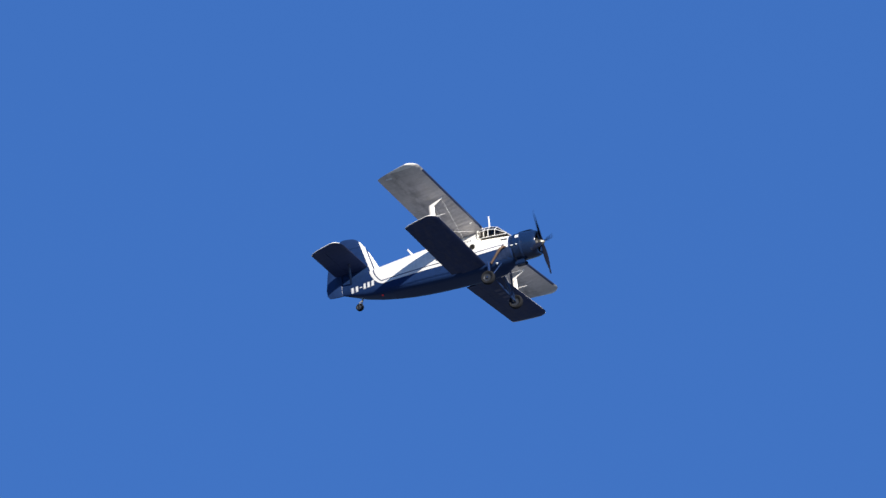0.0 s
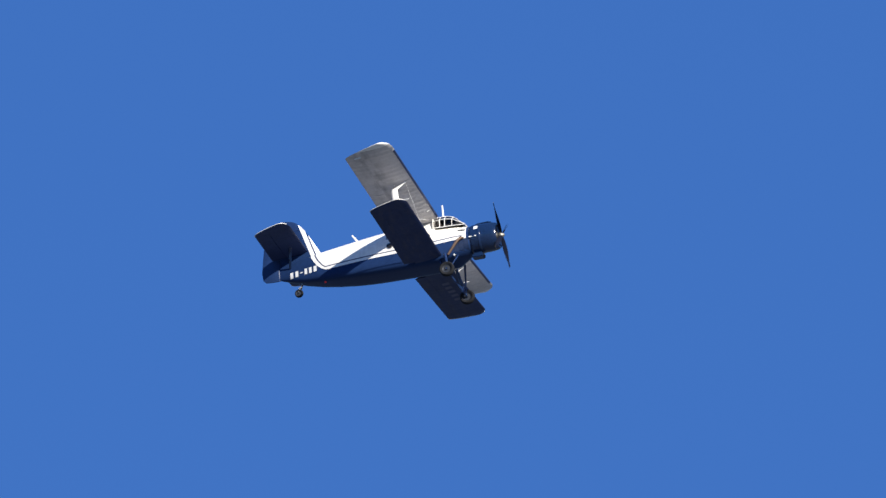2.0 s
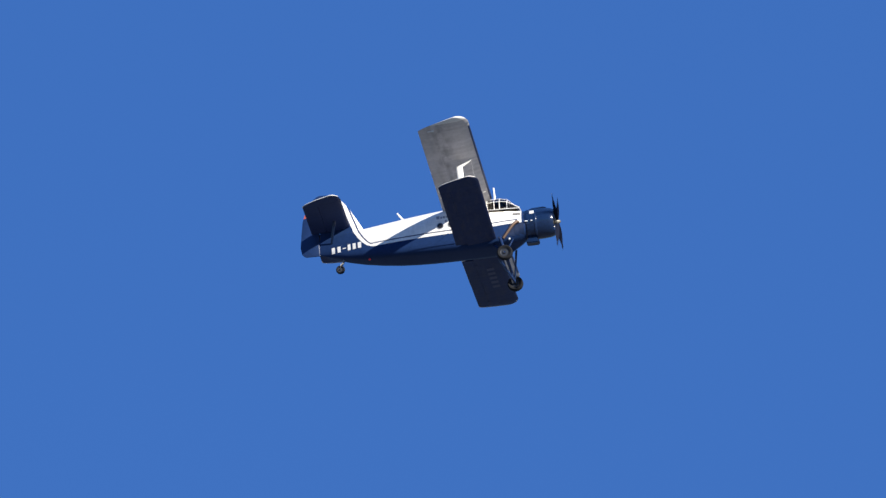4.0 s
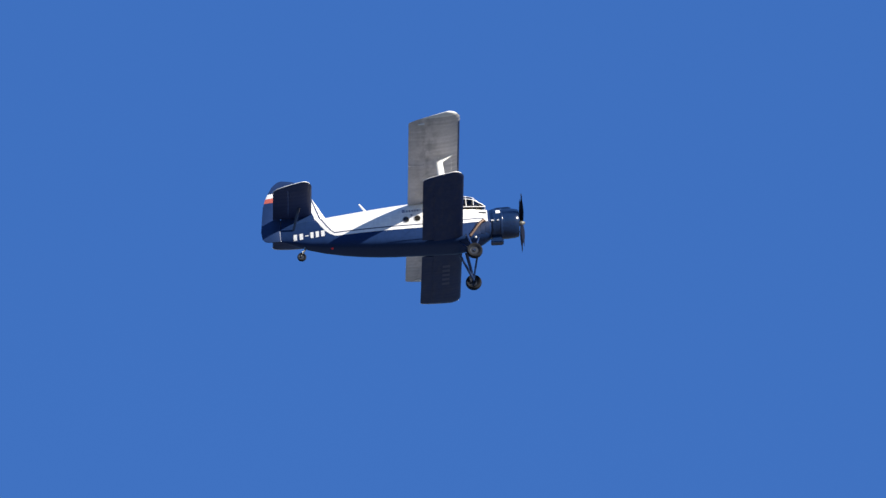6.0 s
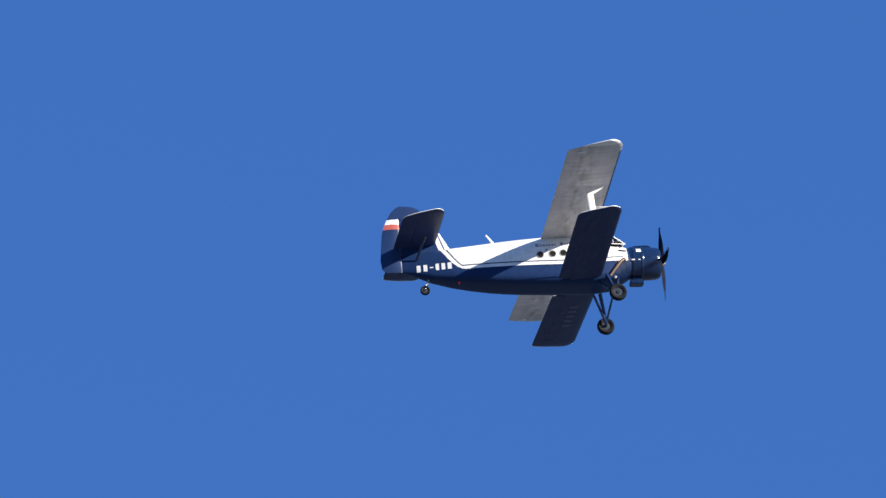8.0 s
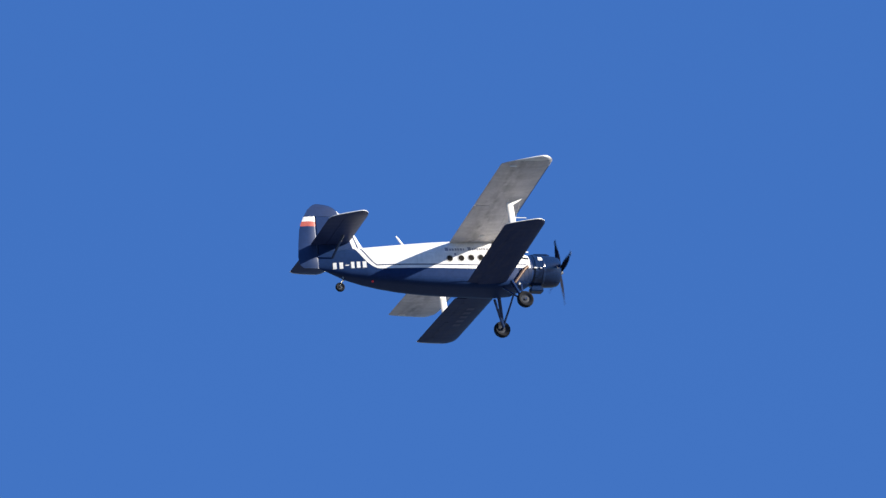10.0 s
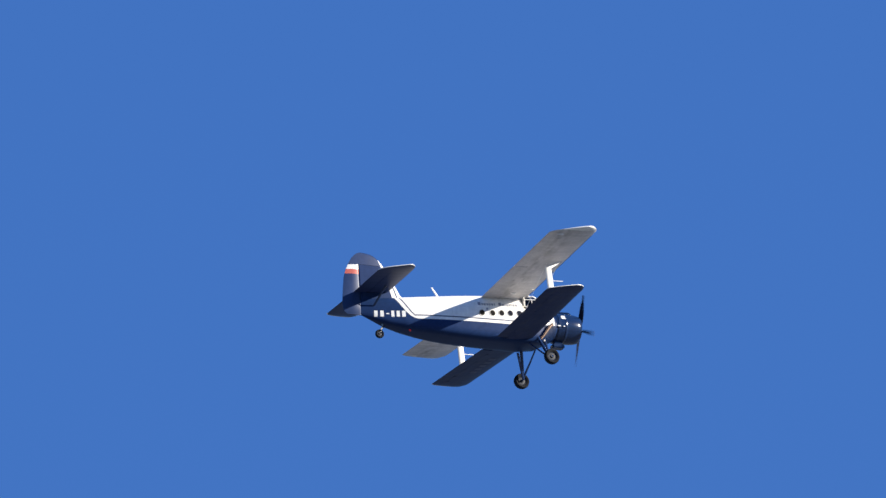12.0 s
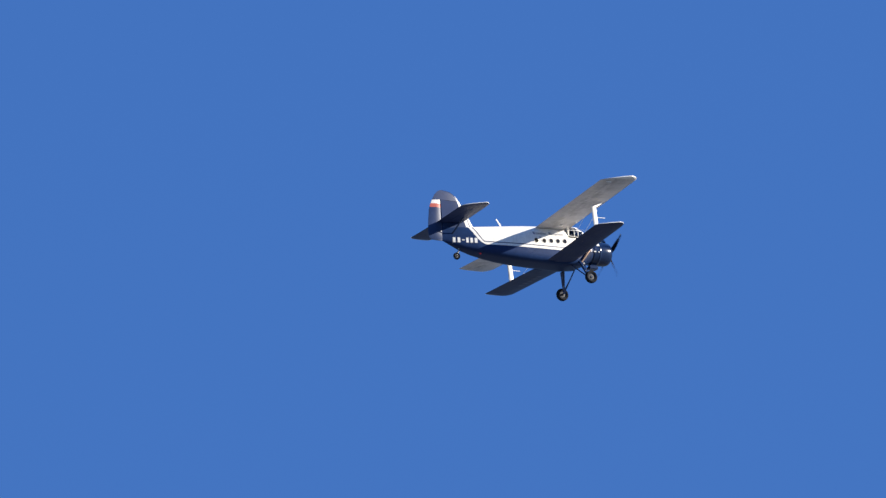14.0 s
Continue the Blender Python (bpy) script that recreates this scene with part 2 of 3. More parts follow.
dark_rust = material("dark_rust", (0.020, 0.012, 0.012), 0.8, 0.1, 0.3, 20)
black_rubber.node_tree.nodes["Principled BSDF"].inputs["Specular IOR Level"].default_value = 0.15
grid_metal = material("dull_galvanised_wire", (0.055, 0.055, 0.065), 0.6, 0.3, 0.25, 20)
dipole_metal = material("weathered_aluminium", (0.20, 0.20, 0.21), 0.5, 0.5, 0.2, 20)
black_plastic = material("black_plastic", (0.007, 0.006, 0.006), 0.8, 0, 0.2, 20)
black_plastic.node_tree.nodes["Principled BSDF"].inputs["Specular IOR Level"].default_value = 0.1
grass = material("meadow_grass", (0.130, 0.145, 0.146), 0.95, 0, 0.45, 0.05, 0.3, 2)
beacon_red = bpy.data.materials.new("red_beacon_lens")
beacon_red.use_nodes = True
bb = beacon_red.node_tree.nodes["Principled BSDF"]
bb.inputs["Base Color"].default_value = (0.5, 0.02, 0.02, 1)
bb.inputs["Emission Color"].default_value = (1, 0.05, 0.08, 1)
bb.inputs["Emission Strength"].default_value = 0.06


# ---- mesh helpers ----
def part(name, bm, mats, parent, label="", smooth=True):
    bmesh.ops.recalc_face_normals(bm, faces=bm.faces)
    me = bpy.data.meshes.new(name)
    for f in bm.faces:
        f.smooth = smooth
    bm.to_mesh(me)
    bm.free()
    for m in (mats if isinstance(mats, (list, tuple)) else [mats]):
        me.materials.append(m)
    if smooth:
        me.set_sharp_from_angle(angle=radians(38))
    ob = new(name, me)
    ob.parent = parent
    if label:
        ob["label"] = label
    return ob


def share(ob, matrix, parent=None):
    """Another object on the same mesh."""
    o = new(ob.name.split(".")[0], ob.data)
    o.parent = parent or ob.parent
    o.matrix_basis = matrix
    if "label" in ob:
        o["label"] = ob["label"]
    return o


def loft(rings, bm=None, closed=True, caps=True):
    bm = bm or bmesh.new()
    vs = [[bm.verts.new(p) for p in r] for r in rings]
    n = len(rings[0])
    for a, b in zip(vs, vs[1:]):
        for i in range(n if closed else n - 1):
            j = (i + 1) % n
            bm.faces.new((a[i], a[j], b[j], b[i]))
    if caps:
        bm.faces.new(vs[0])
        bm.faces.new(vs[-1])
    return bm


def tube(points, r, n=8, bm=None, flat=1.0, side=None):
    """A round (or, with flat, streamlined) rod along points; r: one radius or one a point. side: the way of its long axis."""
    pts = [Vector(p) for p in points]
    rs = r if isinstance(r, (list, tuple)) else [r] * len(pts)
    rings = []
    for i, p in enumerate(pts):
        d = (pts[min(i + 1, len(pts) - 1)] - pts[max(i - 1, 0)]).normalized()
        ref = Vector(side) if side else (Vector((0, 0, 1)) if abs(d.z) < 0.9 else Vector((1, 0, 0)))
        a = (ref - d * ref.dot(d)).normalized()
        b = d.cross(a)
        rings.append([p + a * rs[i] * math.cos(k * math.tau / n) + b * rs[i] * flat * math.sin(k * math.tau / n) for k in range(n)])
    return loft(rings, bm)


def revolve(profile, centre, axis, n=32, bm=None, caps=False):
    """A turned body: profile of (along, radius) about the axis through centre."""
    ax = Vector(axis).normalized()
    a = (Vector((0, 0, 1)) if abs(ax.z) < 0.9 else Vector((1, 0, 0)))
    a = (a - ax * a.dot(ax)).normalized()
    b = ax.cross(a)
    c = Vector(centre)
    return loft([[c + ax * h + (a * math.cos(k * math.tau / n) + b * math.sin(k * math.tau / n)) * r for k in range(n)] for h, r in profile], bm, True, caps)


def box(lo, hi, bm=None, bevel=0.0):
    bm = bm or bmesh.new()
    g = bmesh.ops.create_cube(bm, size=1)
    lo, hi = Vector(lo), Vector(hi)
    for v in g["verts"]:
        v.co = Vector(((lo[i] + hi[i]) / 2 + v.co[i] * (hi[i] - lo[i]) for i in range(3)))
    if bevel:
        bmesh.ops.bevel(bm, geom=list({e for v in g["verts"] for e in v.link_edges}), offset=bevel, segments=2, affect="EDGES")
    return bm


# ---- ground ----
bm = bmesh.new()
bmesh.ops.create_grid(bm, x_segments=40, y_segments=40, size=4500)
ground = part("ground", bm, grass, None)
tagged(ground, "flat grey-green meadow reaching to the horizon", "ground", kind="structure")

# ---- aeroplane ----
plane = tagged(new("biplane"), "dark blue and white single-engined biplane in level flight", "aeroplane")
plane.scale = (0.96, 0.96, 0.96)

# fuselage stations: x, half width, top, bottom, squareness above and below
STATIONS = [(-8.05, .06, .78, -.04, 2.0, 2.4), (-7.4, .25, .88, -.26, 2.0, 3.5), (-6.67, .43, .97, -.49, 2.1, 5), (-5.8, .64, 1.06, -.67, 2.2, 4.6), (-4.9, .77, 1.16, -.79, 2.3, 5),
            (-4, .86, 1.27, -.87, 2.3, 5.5), (-3.2, .91, 1.36, -.92, 2.4, 5.5), (-2.4, .94, 1.45, -.95, 2.4, 5.5), (-1, .95, 1.56, -.97, 2.6, 5.5), (.5, .95, 1.60, -.97, 2.8, 5.5),
            (.64, .95, 1.02, -.97, 3.4, 5), (1.6, .88, 1.0, -.85, 3.0, 5), (2.2, .77, 1.0, -.58, 2.4, 2.8), (2.46, .72, .98, -.45, 2.0, 2.0)]


def station(x):
    """Half width, top, bottom and squareness at x."""
    for a, b in zip(STATIONS, STATIONS[1:]):
        if a[0] <= x <= b[0]:
            k = (x - a[0]) / (b[0] - a[0])
            return [p + (q - p) * k for p, q in zip(a[1:], b[1:])]
    return list(STATIONS[-1][1:])


def skin(x, z):
    """Half width of the body at height z."""
    w, zt, zb, n, m = station(x)
    mid = zb + (zt - zb) * .45
    h, n = ((z - mid) / (zt - mid), n) if z > mid else ((mid - z) / (mid - zb), m)
    return w * max(0.0, 1 - min(h, 1) ** n) ** (1 / n)


def fuselage():
    rings = []
    xs = sorted({s[0] for s in STATIONS} | {round(-8.0 + .12 * k, 2) for k in range(70)})
    for x in xs:
        w, zt, zb, n, m = station(x)
        mid = zb + (zt - zb) * .45
        ring = []
        for k in range(64):
            a = k * math.tau / 64
            c, s = math.cos(a), math.sin(a)
            e, h = (n, zt - mid) if s > 0 else (m, mid - zb)
            ring.append((x, w * math.copysign(abs(c) ** (2 / e), c), mid + h * math.copysign(abs(s) ** (2 / e), s)))
        rings.append(ring)
    return part("fuselage", loft(rings), body_paint, plane, "white upper and dark blue lower body with pinstripe")


fuselage()


# ---- wings ----
class Span:
    """A wing half: its planform, dihedral, incidence and section."""

    def __init__(self, tip, corner, le, te, z_root, z_tip, drop, thick, back, bow):
        self.bow = bow
        self.tip, self.corner, self.le, self.te, self.z_root, self.z_tip, self.drop, self.thick, self.back = tip, corner, le, te, z_root, z_tip, drop, thick, back

    def edges(self, y):
        """Leading and trailing edge at y; the tip is rounded in front and raked behind."""
        le, te = self.le, self.te
        meet = le - self.back * (le - te)
        y1, y2 = self.corner - 0.12, self.corner
        if y > y1:
            le -= (le - meet) * (1 - math.sqrt(max(0, 1 - ((y - y1) / (self.tip - y1)) ** 2)))
        if y > y2:
            te += (meet - te) * ((y - y2) / (self.tip - y2)) ** self.bow
        return le, te

    def point(self, y, c, up, side):
        """A point of the skin: y out from the middle, c of the chord, upper or lower side."""
        le, te = self.edges(y)
        t = 1.0
        if y > self.corner - .3:
            t = max(0.08, math.sqrt(max(0, 1 - ((y - self.corner + .3) / (self.tip - self.corner + .3)) ** 2)))
        c = min(max(c, 0.0), 1.0)
        h = 5 * self.thick * (0.2969 * math.sqrt(c) - 0.126 * c - 0.3516 * c * c + 0.2843 * c ** 3 - 0.1015 * c ** 4) * (self.le - self.te)
        z = self.z_root + (self.z_tip - self.z_root) * y / self.tip
        x = le + (te - le) * c
        z += self.drop * (x - self.le) / (self.le - self.te)
        return (x, side * y, z + (h * 1.25 if up else -h * 0.75) * t)


UPPER = Span(9.47, 8.86, 0.93, -1.62, 1.52, 2.01, 0.27, 0.12, .27, 1.5)
LOWER = Span(7.36, 6.88, 1.00, -1.03, -0.72, -0.29, 0.2, 0.12, .27, 1.8)
TAIL = Span(3.76, 3.14, -6.42, -8.36, 1.33, 1.40, 0.22, 0.09, .25, 2.0)


def wing_piece(span, side, y0, y1, c0, c1, n=10):
    ys = [y0 + (y1 - y0) * k / n for k in range(n + 1)]
    if y1 > span.tip - 0.06:
        ys = [y0 + (span.tip - y0) * (1 - (1 - k / 16) ** 2) for k in range(16)] + [span.tip - 0.002]
    m = 9
    cs = [c0 + (c1 - c0) * (0.5 - 0.5 * math.cos(math.pi * k / m)) for k in range(m + 1)]
    rings = []
    for y in ys:
        ring = [span.point(y, c, True, side) for c in cs]
        low = [span.point(y, c, False, side) for c in reversed(cs)]
        if c1 > 0.999:
            low = low[1:]
        if c0 < 0.001:
            low = low[:-1]
        rings.append(ring + low)
    return loft(rings)


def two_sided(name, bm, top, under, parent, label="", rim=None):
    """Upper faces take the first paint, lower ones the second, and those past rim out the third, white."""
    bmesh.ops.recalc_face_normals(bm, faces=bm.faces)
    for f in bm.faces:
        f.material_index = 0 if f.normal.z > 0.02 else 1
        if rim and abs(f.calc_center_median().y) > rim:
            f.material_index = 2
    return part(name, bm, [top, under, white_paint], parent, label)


for side in (-1, 1):
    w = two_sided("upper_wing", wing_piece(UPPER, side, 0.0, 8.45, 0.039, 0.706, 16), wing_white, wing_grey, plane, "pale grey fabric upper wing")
    two_sided("slat", wing_piece(UPPER, side, 0.9, 8.45, 0.0, 0.036), navy, navy, w, "dark blue leading edge slat")
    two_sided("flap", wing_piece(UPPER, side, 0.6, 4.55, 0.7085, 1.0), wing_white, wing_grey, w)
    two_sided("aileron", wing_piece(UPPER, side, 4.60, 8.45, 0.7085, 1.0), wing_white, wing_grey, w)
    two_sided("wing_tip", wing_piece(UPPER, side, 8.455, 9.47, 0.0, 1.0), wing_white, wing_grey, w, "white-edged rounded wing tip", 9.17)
    lw = two_sided("lower_wing", wing_piece(LOWER, side, 0.5, 6.55, 0.0, 0.72, 14), wing_white, wing_navy, plane, "navy fabric lower wing")
    two_sided("flap", wing_piece(LOWER, side, 0.95, 6.55, 0.7225, 1.0), wing_white, wing_navy, lw)
    two_sided("wing_tip", wing_piece(LOWER, side, 6.555, 7.36, 0.0, 1.0), wing_white, wing_navy, lw, "rounded navy wing tip")
    tw = two_sided("tailplane", wing_piece(TAIL, side, 0.05, 3.05, 0.0, 0.60, 10), tail_navy, tail_navy, plane, "navy fabric tailplane")
    two_sided("elevator", wing_piece(TAIL, side, 0.12, 3.05, 0.61, 1.0, 8), tail_navy, tail_navy, tw)
    two_sided("tailplane_tip", wing_piece(TAIL, side, 3.055, 3.76, 0.0, 1.0), tail_navy, tail_navy, tw)
    for span, wing, r in ((LOWER, lw, .019), (TAIL, tw, .022)):
        ys = [span.corner - .02 + (span.tip - span.corner + .015) * (1 - (1 - k / 9) ** 2) for k in range(10)]
        mid = [(Vector(span.point(y, 1.0, True, side)) + Vector(span.point(y, 1.0, False, side))) / 2 for y in ys]
        lead = [(Vector(span.point(y, 0.0, True, side)) + Vector(span.point(y, 0.0, False, side))) / 2 for y in reversed(ys)]
        part("edge_strip", tube(mid + lead[:-3], r, 6), white_paint, wing, "white painted tip edge")
    for y, c, ln in ((1.87, .12, .13), (1.43, .46, .17)):
        p = Vector(UPPER.point(y, c, False, side))
        part("wire_fitting", tube([p + Vector((ln, 0, .01)), p + Vector((0, 0, -.03)), p + Vector((-ln, 0, .01))], [.015, .045, .015], 8), white_paint, w)
    for span, ys, under in ((UPPER, (1.4, 2.9, 4.4, 5.6, 7.0, 8.2), wing_grey), (LOWER, (1.6, 2.9, 4.2, 5.4, 6.3), navy)):
        for y in ys:
            p = Vector(span.point(y, .70, False, side))
            part("hinge_bracket", tube([p + Vector((.16, 0, .01)), p + Vector((.02, 0, -.006)), p + Vector((-.14, 0, .0))], [.005, .010, .005], 6), under, w if span is UPPER else lw)
    # interplane strut: broad white blade with a forward arm
    sy = side * 5.3
    st = part("interplane_strut", tube([(0.02, sy, -.42), (-.03, sy, .3), (-.09, sy, 1.15), (-.10, sy, 1.34)], [.19, .17, .17, .15], 12, None, 0.35, (1, 0, 0)), white_paint, plane, "white interplane strut")
    part("spreader", tube([(-.02, sy, .60), (.66, sy, .62)], .022, 6), white_paint, st)
    part("strut_arm", tube([(-.10, sy, 1.24), (.05, sy, 1.36), (.28, sy, 1.47), (.56, sy, 1.66)], [.13, .10, .07, .045], 8, None, 0.5, (1, 0, 0.9)), white_paint, st)
    for a, b in (((.5, sy, 1.62), (.55, side * .95, -.66)), ((-.1, sy, 1.6), (-.1, side * .95, -.7)), ((.2, sy, -.35), (.45, side * .95, 1.4))):
        part("bracing_wire", tube([a, b], .009, 6), white_paint, plane)
    # the brace wears the darker cowl blue, which puts the tailplane's shade into its colour
    part("tail_brace", tube([(-7.38, side * .24, .40), (-7.05, side * 1.15, 1.22)], .062, 8, None, 0.5, (1, 0, 0)), cowl_paint, plane, "blue tailplane brace, darkened in colour for its shade")

# ---- fin and rudder ----
LEAD = [(0.2, -5.6), (1.0, -5.55), (1.14, -5.76), (1.78, -6.1), (2.35, -6.42), (2.74, -6.68), (3.05, -6.95), (3.16, -7.12), (3.22, -7.25), (3.26, -7.45), (3.285, -7.66)]
TRAIL = [(-.06, -8.70), (-.03, -8.80), (.12, -8.93), (.5, -8.98), (1.25, -8.90), (1.9, -8.81), (2.25, -8.70), (2.6, -8.54), (2.96, -8.33), (3.14, -8.16), (3.24, -8.02), (3.285, -7.90)]
HORN = 2.63


def along(table, z):
    """The x at height z on an edge."""
    for (za, xa), (zb, xb) in zip(table, table[1:]):
        if z <= zb:
            return xa + (xb - xa) * max(0.0, z - za) / (zb - za)
    return table[-1][1]


def upright_ring(z, front, back, half, nose=.16, tail=.012):
    """A section of a thin upright surface: a round nose and a tapering or blunt tail."""
    one = [(front, 0.0)] + [(front - nose * (1 - math.cos(a)), half * math.sin(a)) for a in (.35, .75, 1.15, math.pi / 2)]
    one += [(front + (back - front) * .55, half), (back, tail)]
    one = [(max(x, back), y) for x, y in one]
    return [(x, y, z) for x, y in one] + [(x, -y, z) for x, y in one[:0:-1]]


# the fin ends at the hinge; the rudder's horn closes the top over both
part("fin", loft([upright_ring(z, along(LEAD, z), -7.955, .105 - .008 * z, .3, .078) for z in (.2, 1.0, 1.14, 1.45, 1.78, 2.1, 2.35, 2.5, HORN - .012)]),
     body_paint, plane, "blue fin with a swept white stripe")
low = [upright_ring(z, -7.985, xt, .094 if z > 0 else .04, .09) for z, xt in TRAIL if z < HORN] + [upright_ring(HORN, -7.985, along(TRAIL, HORN), .094, .09)]
horn = [upright_ring(z, along(LEAD, z), along(TRAIL, z), .085 * math.sqrt(max(.02, (3.30 - z) / (3.30 - HORN))), .22) for z in (HORN, 2.8, 2.96, 3.08, 3.16, 3.22, 3.26, 3.285)]
part("rudder", loft(horn, loft(low)), rudder_paint, plane, "blue rudder with a white over red flag")

# ---- engine ----
HUB = (4.02, 0, 0.27)
cowl = part("cowling", revolve([(3.70, .50), (3.82, .55), (3.875, .60), (3.87, .655), (3.80, .705), (3.62, .745), (3.3, .77), (2.95, .772), (2.70, .765), (2.70, .74), (2.95, .745), (3.5, .74), (3.7, .50)], (0, 0, .27), (1, 0, 0), 40), cowl_paint, plane, "glossy dark blue engine cowling")
part("cowl_skirt", revolve([(2.40, .715), (2.50, .750), (2.86, .755)], (0, 0, .27), (1, 0, 0), 40), cowl_paint, plane, "dark blue skirt behind the cowl flaps")
for k in range(16):
    a = (k + .5) * math.tau / 16
    r0, r1, da = .766, .776, .188
    pts = [(2.70, r0), (2.55, r1)]
    bmf = loft([[(x, r * math.cos(a + u), .27 + r * math.sin(a + u)) for u in (-da, 0, da)] + [(x, (r - .012) * math.cos(a + u), .27 + (r - .012) * math.sin(a + u)) for u in (da, 0, -da)] for x, r in pts])
    part("cowl_flap", bmf, cowl_paint, cowl)
part("cowl_ring", revolve([(2.93, .770), (2.94, .790), (3.03, .784), (3.05, .770)], (0, 0, .27), (1, 0, 0), 40), cowl_paint, cowl)
eng = part("engine", revolve([(3.9, .05), (3.88, .16), (3.8, .24), (3.6, .28), (3.3, .30), (3.3, .70)], (0, 0, .27), (1, 0, 0), 24), engine_metal, plane, "dark radial engine behind the propeller")
for k in range(9):
    a = k * math.tau / 9 + .2
    d = Vector((0, math.cos(a), math.sin(a)))
    c = Vector((3.55, 0, .27))
    prof = []
    for i in range(6):
        prof += [(.27 + i * .065, .115), (.30 + i * .065, .115), (.30 + i * .065, .09), (.335 + i * .065, .09)]
    part("cylinder", revolve(prof, c, d, 12), engine_metal, eng)
oil = part("oil_cooler", box((2.42, -.21, -.81), (3.04, .21, -.60), None, .04), cowl_paint, plane, "navy oil cooler box under the cowling")
part("cooler_neck", box((2.52, -.15, -.62), (2.96, .15, -.42), None, .02), cowl_paint, oil)
part("scoop_mouth", box((3.035, -.17, -.78), (3.05, .17, -.63), None, .005), black_plastic, oil)
part("intake", tube([(2.5, 0, 1.03), (2.8, 0, 1.07), (3.35, 0, 1.08), (3.5, 0, 1.06)], [.05, .09, .10, .08], 12, None, 2.0, (0, 0, 1)), cowl_paint, plane)
ex = part("exhaust_pipe", tube([(2.14, -.76, .12), (2.08, -.93, .09), (1.93, -.99, -.05), (1.72, -1.0, -.31), (1.53, -1.0, -.57), (1.36, -.98, -.78)], [.07, .078, .08, .075, .07, .07], 12), copper, plane, "copper-coloured exhaust pipe")
part("placard", loft([[(x, -r * math.cos(a), .27 + r * math.sin(a)) for a in (.34, .44, .54, .64)] for x, r in ((2.72, .782), (2.80, .785), (2.88, .786), (2.95, .784))], None, False, False), letter_white, cowl, "small white placard")
# steel vents: the white colour stands for the sun on them
for x0, x1 in ((2.46, 2.62), (2.76, 2.86)):
    part("sunlit_side_vent", box((x0, -.81, .09), (x1, -.75, .15), None, .012), letter_white, cowl)
for x0, x1, z0, z1 in ((1.66, 1.915, -.60, .02), (1.925, 2.155, -.53, .05), (2.165, 2.385, -.44, .08)):
    part("access_panel", loft([[(x, -skin(x, z) - .012, z) for z in (z0 + (z1 - z0) * k / 8 for k in range(9))] for x in (x0, (x0 + x1) / 2, x1)], None, False, False), panel_paint, plane, "oil-darkened engine bay panel")
part("louvre", loft([[(x, -skin(x, z) - .012, z) for z in (.56, .60, .63, .66)] for x in (1.88, 2.0, 2.14, 2.26)], None, False, False), sooted, plane, "dark louvre in the white nose panel")
part("landing_light", revolve([(0, .06), (.03, .045), (.04, .0)], (1.64, -.80, -.76), (0.1, -1, -.8), 10), letter_white, plane)

# ---- propeller ----
prop = part("propeller", revolve([(-.15, .10), (-.10, .15), (.0, .16), (.05, .12), (.12, .085), (.17, .03), (.175, .0)], (0, 0, 0), (1, 0, 0), 20), hub_metal, plane, "four-bladed propeller with a dull steel hub")
prop.location = HUB


def blade():
    bm = bmesh.new()
    rings = []
    for k in range(13):
        r = .10 + 1.70 * k / 12
        u = k / 12
        chord = .10 + .15 * math.sin(math.pi * min(1, u * 1.15 + .05)) ** .8 if u < .96 else .10
        th = .05 * (1 - u) + .012
        tw = radians(66 - 36 * u)
        ring = []
        for i in range(10):
            a = i * math.tau / 10
            p, q = chord / 2 * math.cos(a), th / 2 * math.sin(a)
            ring.append((p * math.cos(tw) + q * math.sin(tw), p * math.sin(tw) - q * math.cos(tw), r))
        rings.append([(y, -x, z) for x, y, z in ring])
    loft(rings, bm)
    for f in bm.faces:
        f.material_index = 1 if f.calc_center_median().z > 1.74 else 0
    return bm


b0 = part("blade", blade(), [blade_black, blade_tip], prop, "black blade with a pale tip")
for k in (1, 2, 3):
    share(b0, pose(0, 0, 0, 90 * k, 0, 0))

# ---- canopy ----
SECT = [(.62, ((.95, .90), (.955, 1.27), (.66, 1.58), (0, 1.68))), (1.00, ((.98, .86), (.975, 1.285), (.65, 1.59), (0, 1.69))), (1.27, ((.99, .85), (.98, 1.29), (.63, 1.60), (0, 1.69))),
        (1.64, ((.945, .86), (.88, 1.27), (.56, 1.53), (0, 1.60))), (2.22, ((.79, .90), (.62, 1.02), (.34, 1.05), (0, 1.07)))]
canopy = part("canopy", box((.58, -.90, .93), (.66, .90, 1.56), None, .02), white_paint, plane, "glazed cockpit canopy with white framing")
